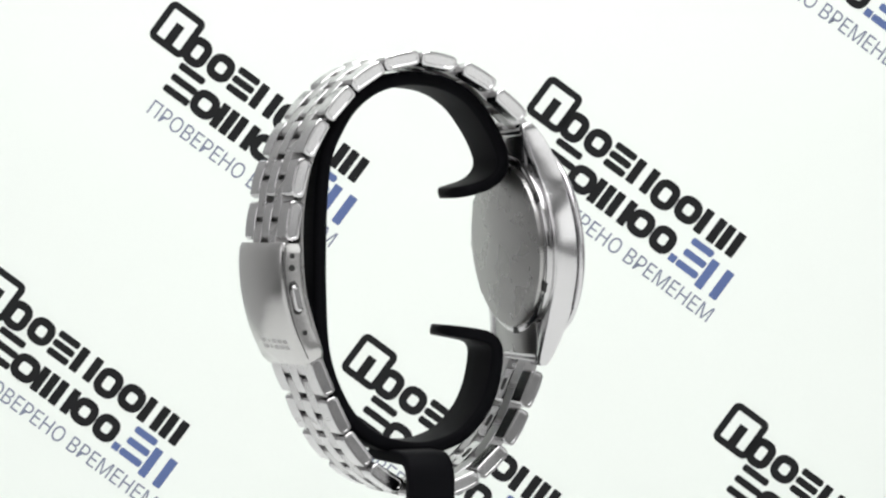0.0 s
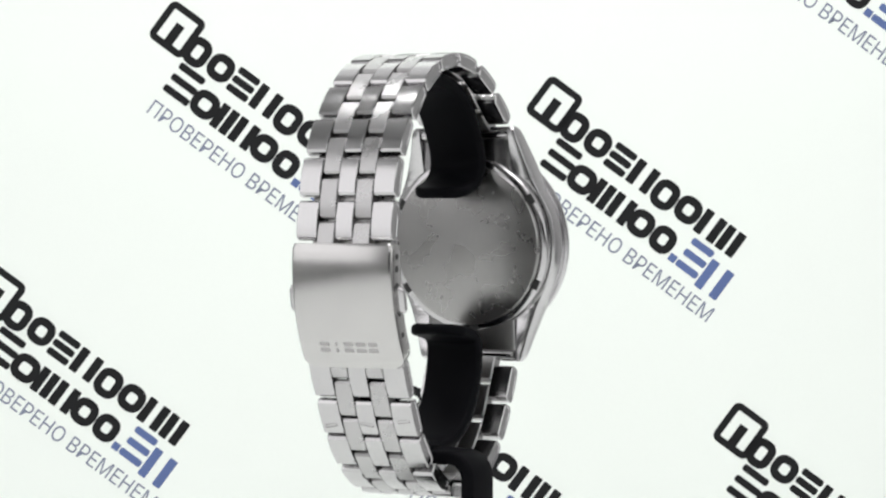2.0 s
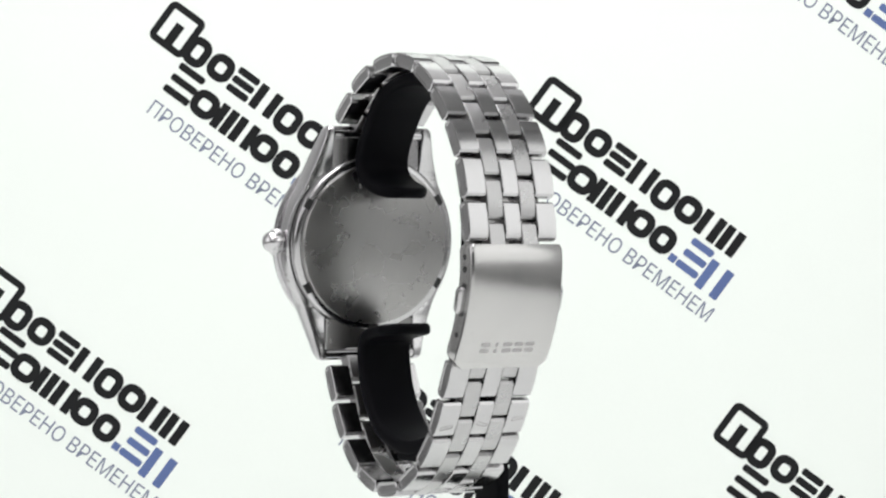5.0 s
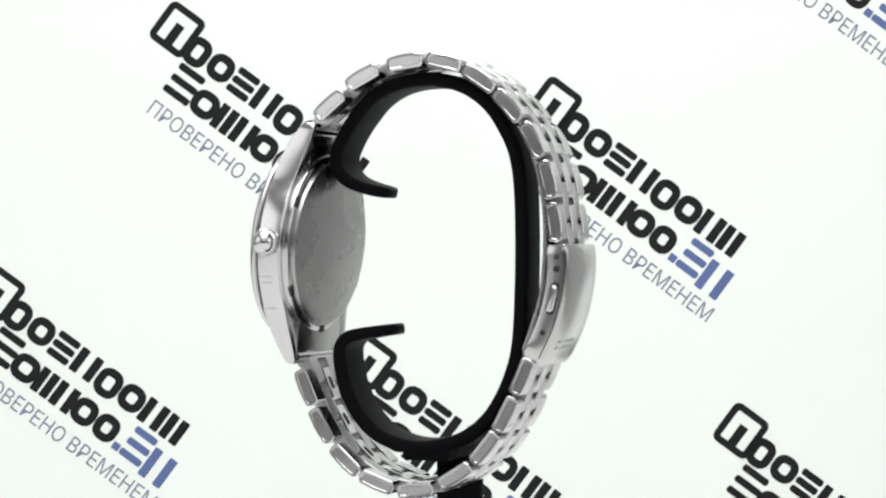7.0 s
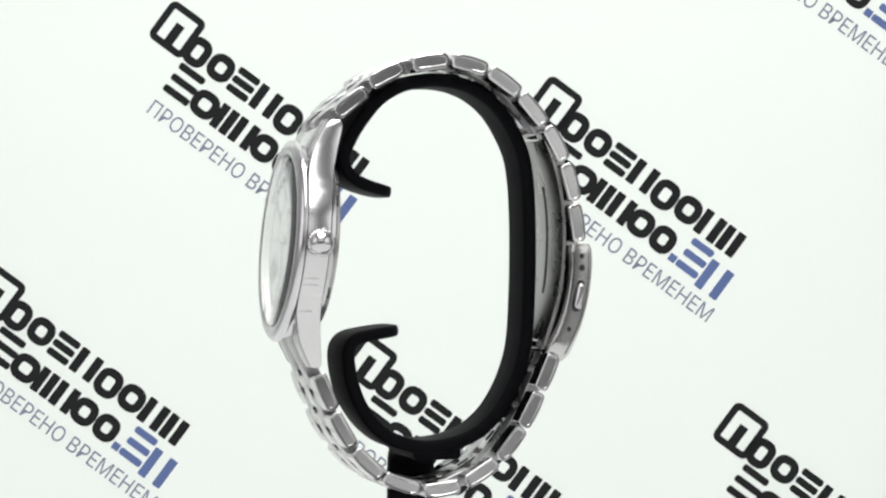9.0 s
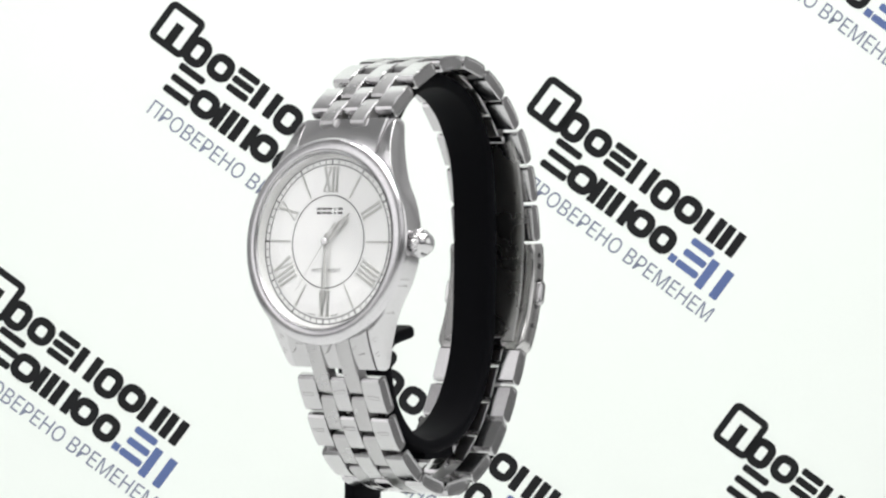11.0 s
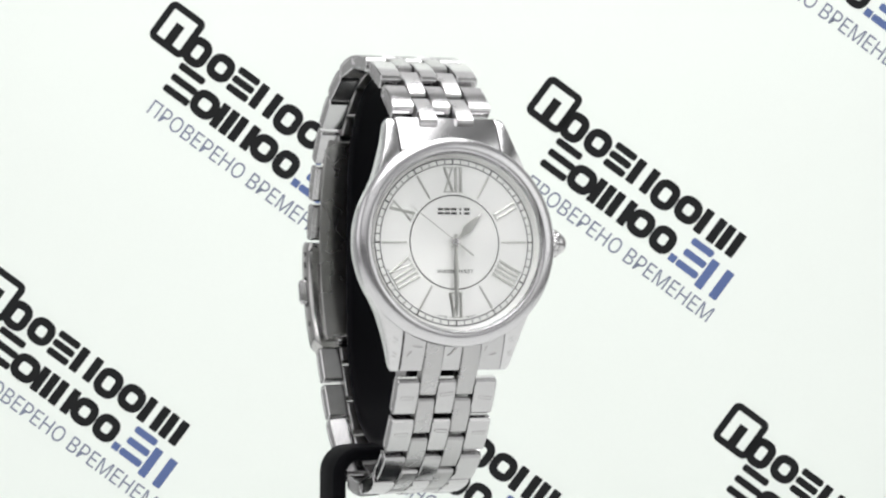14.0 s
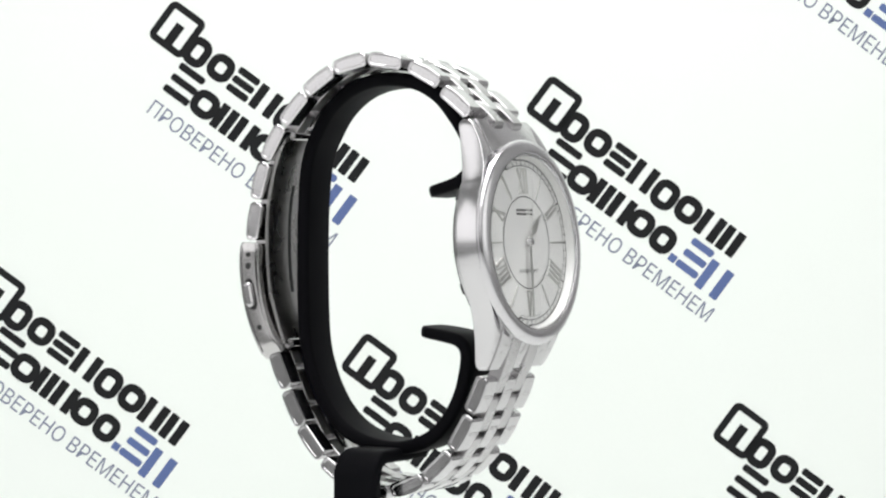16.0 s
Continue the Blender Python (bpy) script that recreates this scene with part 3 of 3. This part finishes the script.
# creased protective film left on some lower links
crease_src = None
rng = random.Random(11)
line = smooth_line(LOWER, 8)
for i, x in ((7, -7.7), (7, 0.0), (7, 7.7), (8, -7.7), (8, 0.0), (8, 7.7), (1, -7.7), (1, 0.0), (1, 7.7)):
    tan = line[min(8 * i + 1, len(line) - 1)] - line[max(8 * i - 1, 0)]
    m = frame_at(line[8 * i], tan, across(line[8 * i]), skew_at(line[8 * i])) @ Matrix.Translation((x * MM, (0.6 + rng.uniform(-0.8, 0.8)) * MM, 1.455 * MM)) \
        @ Matrix.Rotation(radians(rng.uniform(-14, 14)), 4, "Z")
    if crease_src is None:
        bm = bmesh.new()
        for cx, cy, w, h in ((0, 0.35, 2.6, 0.14), (0.2, -0.25, 2.2, 0.12), (-1.2, 0.05, 0.14, 0.6), (1.25, 0.1, 0.12, 0.4)):
            flat_bar(bm, cx, cy, w, h, 0.05)
        crease_src = part("film_crease", scaled(bm, MM), DARK_MARK, watch, "creased clear film edge", m=m)
    else:
        share(crease_src, m)

# the same film, wrinkled over the case flank, the lower lugs and the end link
def wrinkle(m, marks):
    bm = bmesh.new()
    for cx, cy, w, h, turn in marks:
        q = Matrix.Translation((cx, cy, 0)) @ Matrix.Rotation(radians(turn), 4, "Z")
        bm.faces.new([bm.verts.new(q @ Vector((a, b, 0))) for a, b in round_rect(w, h, h * 0.4, 2)])
    part("film_crease", scaled(bm, CM), DARK_MARK, watch, "creased clear film edge", m=m)


for sx in (-1, 1):
    for y, tilt in ((-18.3, 23), (-20.9, 27)):
        z = between(-y, TOP[-1]) + 0.03
        wrinkle(CASE @ Matrix.Translation((sx * 11.5 * CM, y * CM, z * CM)) @ pose(0, 0, 0, tilt),
                ((0, 0.3, 1.3, 0.1, 35 * sx), (0.2 * sx, -0.3, 0.9, 0.09, 20 * sx)))
for x, marks in ((0.0, ((0, 0, 2.6, 0.14, 52), (0.4, 0.2, 2.0, 0.12, 48), (-0.7, -0.9, 1.1, 0.12, 20))), (-7.6, ((0.5, 0.8, 2.0, 0.1, -5), (-1.2, -0.7, 1.4, 0.1, 50))),
                 (7.4, ((-1.0, 0.3, 1.0, 0.1, 60), (0.6, -0.9, 1.6, 0.1, 10)))):
    wrinkle(CASE @ Matrix.Translation((x * CM, -20.3 * CM, -1.73 * CM)) @ pose(0, 0, 0, 29), marks)
for d in (-6.9, -8.1, -13.2):                    # short cuts across the flank below the crown
    xo = math.sqrt(19.15 ** 2 - d * d) if d > -10.6 else between(-d, HALF)
    a = math.degrees(math.asin(-d / 19.15)) if d > -10.6 else 21.0
    wrinkle(CASE @ Matrix.Translation(((xo + 0.03) * CM, d * CM, -1.6 * CM)) @ pose(0, 0, 0, 0, 0, -a) @ pose(0, 0, 0, 0, 90, 0),
            ((0, 0, 2.9, 0.1, 2), (0.5, 0.25, 1.2, 0.08, -4)))

# ---- folding clasp ----
CLASP_LINE = smooth_line([(30.7, 1.0), (30.9, -3.5), (30.2, -9.0), (28.55, -14.7), (25.6, -20.8)], 5)


SKEW = Matrix.Translation((-2.35 * MM, 31 * MM, 0)) @ Matrix.Rotation(radians(2.6), 4, "Z") @ Matrix.Translation((2.35 * MM, -31 * MM, 0))


def clasp_cover():
    loops = []
    n = len(CLASP_LINE)
    for i, p in enumerate(CLASP_LINE):
        tan = (CLASP_LINE[min(i + 1, n - 1)] - CLASP_LINE[max(i - 1, 0)]).normalized()
        nor = Vector((-tan[1], tan[0]))
        e = min(i, n - 1 - i)
        s = 0.3 if e == 0 else 0.0
        narrow = 1.5 if i == n - 1 else 0.35 if i == n - 2 else 0.0
        loops.append([((-2.35 + a) * MM, (p[0] + nor[0] * b) * MM, (p[1] + nor[1] * b) * MM) for a, b in round_rect(20.4 - 2 * s - narrow, 4.4 - 2 * s, 0.7, 3)])
    return rings(loops)


clasp = part("clasp", clasp_cover(), CLASP_STEEL, watch, "brushed folding clasp cover", m=SKEW)


def clasp_spot(u, lift=0.0):
    """Point and frame on the clasp's line."""
    f = u * (len(CLASP_LINE) - 1)
    i = min(int(f), len(CLASP_LINE) - 2)
    p = CLASP_LINE[i].lerp(CLASP_LINE[i + 1], f - i)
    tan = (CLASP_LINE[i + 1] - CLASP_LINE[i]).normalized()
    return frame_at(p, tan, -2.35) @ Matrix.Translation((0, 0, lift * MM))


def disc_piece(name, r, depth, mat, parent):
    return part(name, lathe([(r, -depth), (r, depth)], 20), mat, parent, sharp=40)


# Dark discs and plates laid on the sides stand for shaded holes and slots.
for sx in (-1, 1):
    for u, r in ((0.13, 0.5), (0.25, 0.62), (0.78, 0.5)):
        ob = disc_piece("pin_hole", r, 0.05, HOLE_SHADE, clasp)
        ob.matrix_basis = clasp_spot(u, -0.1) @ Matrix.Translation((sx * 10.2 * MM, 0, 0)) @ Matrix.Rotation(radians(90), 4, "Y")
    bm = bmesh.new()
    bm = rings([[(x * MM, a * MM, b * MM) for a, b in round_rect(6.2, 1.7, 0.8, 4)] for x in (-0.04, 0.04)])
    part("slot", bm, HOLE_SHADE, clasp, m=clasp_spot(0.5, -0.1) @ Matrix.Translation((sx * 10.2 * MM, 0, 0)))
    bm = rings([[(sx * x * MM, a * MM, b * MM) for a, b in round_rect(w, h, h * 0.45, 4)] for x, w, h in ((-0.2, 5.0, 1.5), (1.05, 5.0, 1.5), (1.4, 4.0, 1.0))])
    part("push_button", bm, POLISHED, clasp, "polished push button", m=clasp_spot(0.5, -0.1) @ Matrix.Translation((sx * 10.2 * MM, 0, 0)))

for sx in (-1, 1):                               # dark strip for the shaded seam where the cover folds over the side plate
    bm = bmesh.new()
    last = None
    n = len(CLASP_LINE)
    for i, p in enumerate(CLASP_LINE[1:-1]):
        tan = (CLASP_LINE[i + 2] - CLASP_LINE[i]).normalized()
        nor = Vector((-tan[1], tan[0]))
        pair = [bm.verts.new(((-2.35 + sx * 10.205) * MM, (p[0] + nor[0] * b) * MM, (p[1] + nor[1] * b) * MM)) for b in (1.25, 1.41)]
        if last:
            bm.faces.new((last[0], last[1], pair[1], pair[0]))
        last = pair
    part("seam", bm, HOLE_SHADE, clasp)
bm = bmesh.new()
for k in range(5):
    cx = -4.9 + 2.45 * k
    for dy in (-0.62, 0.62):
        flat_bar(bm, cx, dy, 2.0 if k != 3 else 0.6, 0.8, 0.12)
part("stamped_mark", scaled(bm, MM), DARK_MARK, clasp, "row of flat darker shapes for the stamped mark", m=clasp_spot(0.84, 2.225))

# The leaves' darker steel stands in for the black ring mirrored in them.
FOLD = smooth_line([(23.8, 22.0), (26.3, 15.3), (27.7, 7.7), (27.9, 0.1), (27.3, -7.5), (25.9, -12.9), (24.0, -18.5)], 5)
part("folding_leaf", sweep_yz(FOLD, 16.5, 0.8, -2.3), DARKER_STEEL, watch, "curved inner leaf of the clasp", m=SKEW)
FOLD_B = smooth_line([(26.2, 17.5), (28.7, 9.0), (29.3, 0.0), (28.6, -9.0), (26.8, -15.5)], 5)
part("folding_leaf", sweep_yz(FOLD_B, 9.0, 0.7, -2.3), DARKER_STEEL, watch, "curved inner leaf of the clasp", m=SKEW)
part("slot", sweep_yz(FOLD[7:22], 1.6, 0.9, -2.3), HOLE_SHADE, watch, "near-black strip for the shaded slot in the inner leaf", m=SKEW)
for p in (FOLD[0], FOLD[-1]):
    bm = rings([[(x * MM, (p[0] + 1.0 * math.cos(a)) * MM, (p[1] + 1.0 * math.sin(a)) * MM) for a in [2 * math.pi * k / 16 for k in range(16)]]
                for x in (-8.3, 3.7)])
    part("hinge_pin", bm, POLISHED, watch, m=SKEW)

# ---- turning ----
TURN = [(0.0, -245.33), (0.5, -235.94), (1.0, -226.55), (1.5, -217.17), (2.0, -207.65), (2.5, -197.84), (3.0, -187.84), (3.5, -177.95), (4.0, -168.28),
        (5.2, -145.4), (6.3, -124.42), (6.5, -120.62), (7.0, -111.09), (7.5, -101.57), (8.0, -92.09), (8.5, -82.71), (9.0, -73.36), (10.2, -50.9),
        (11.3, -30.38), (11.5, -26.64), (12.0, -17.27), (12.5, -7.71), (13.0, 2.0), (13.5, 11.64), (14.0, 21.14), (14.5, 30.69), (15.0, 40.51),
        (15.5, 50.6), (16.0, 60.8)]


def motions():
    rows = [(t, pose(0, 0, EYE_Z, 0, 0, a)) for t, a in TURN]
    for thing in (watch, turntable):
        walk(thing, rows)
    walk(stand, [(t, pose(0, 0, EYE_Z, 0, 0, a + 2.5)) for t, a in TURN])
    ticks = [0.5 * k for k in range(33)]
    walk(second_hand, [(t, CASE @ pose(0, 0, 0, 0, 0, -(245 + 31.3 * (t - 12.0)))) for t in ticks])
    walk(minute_hand, [(t, CASE @ pose(0, 0, 0, 0, 0, -(180 + 0.583 * (t - 12.9)))) for t in (0.0, 8.0, 16.0)])
    walk(hour_hand, [(t, CASE @ pose(0, 0, 0, 0, 0, -(45 + 0.0486 * (t - 12.9)))) for t in (0.0, 8.0, 16.0)])


motions()
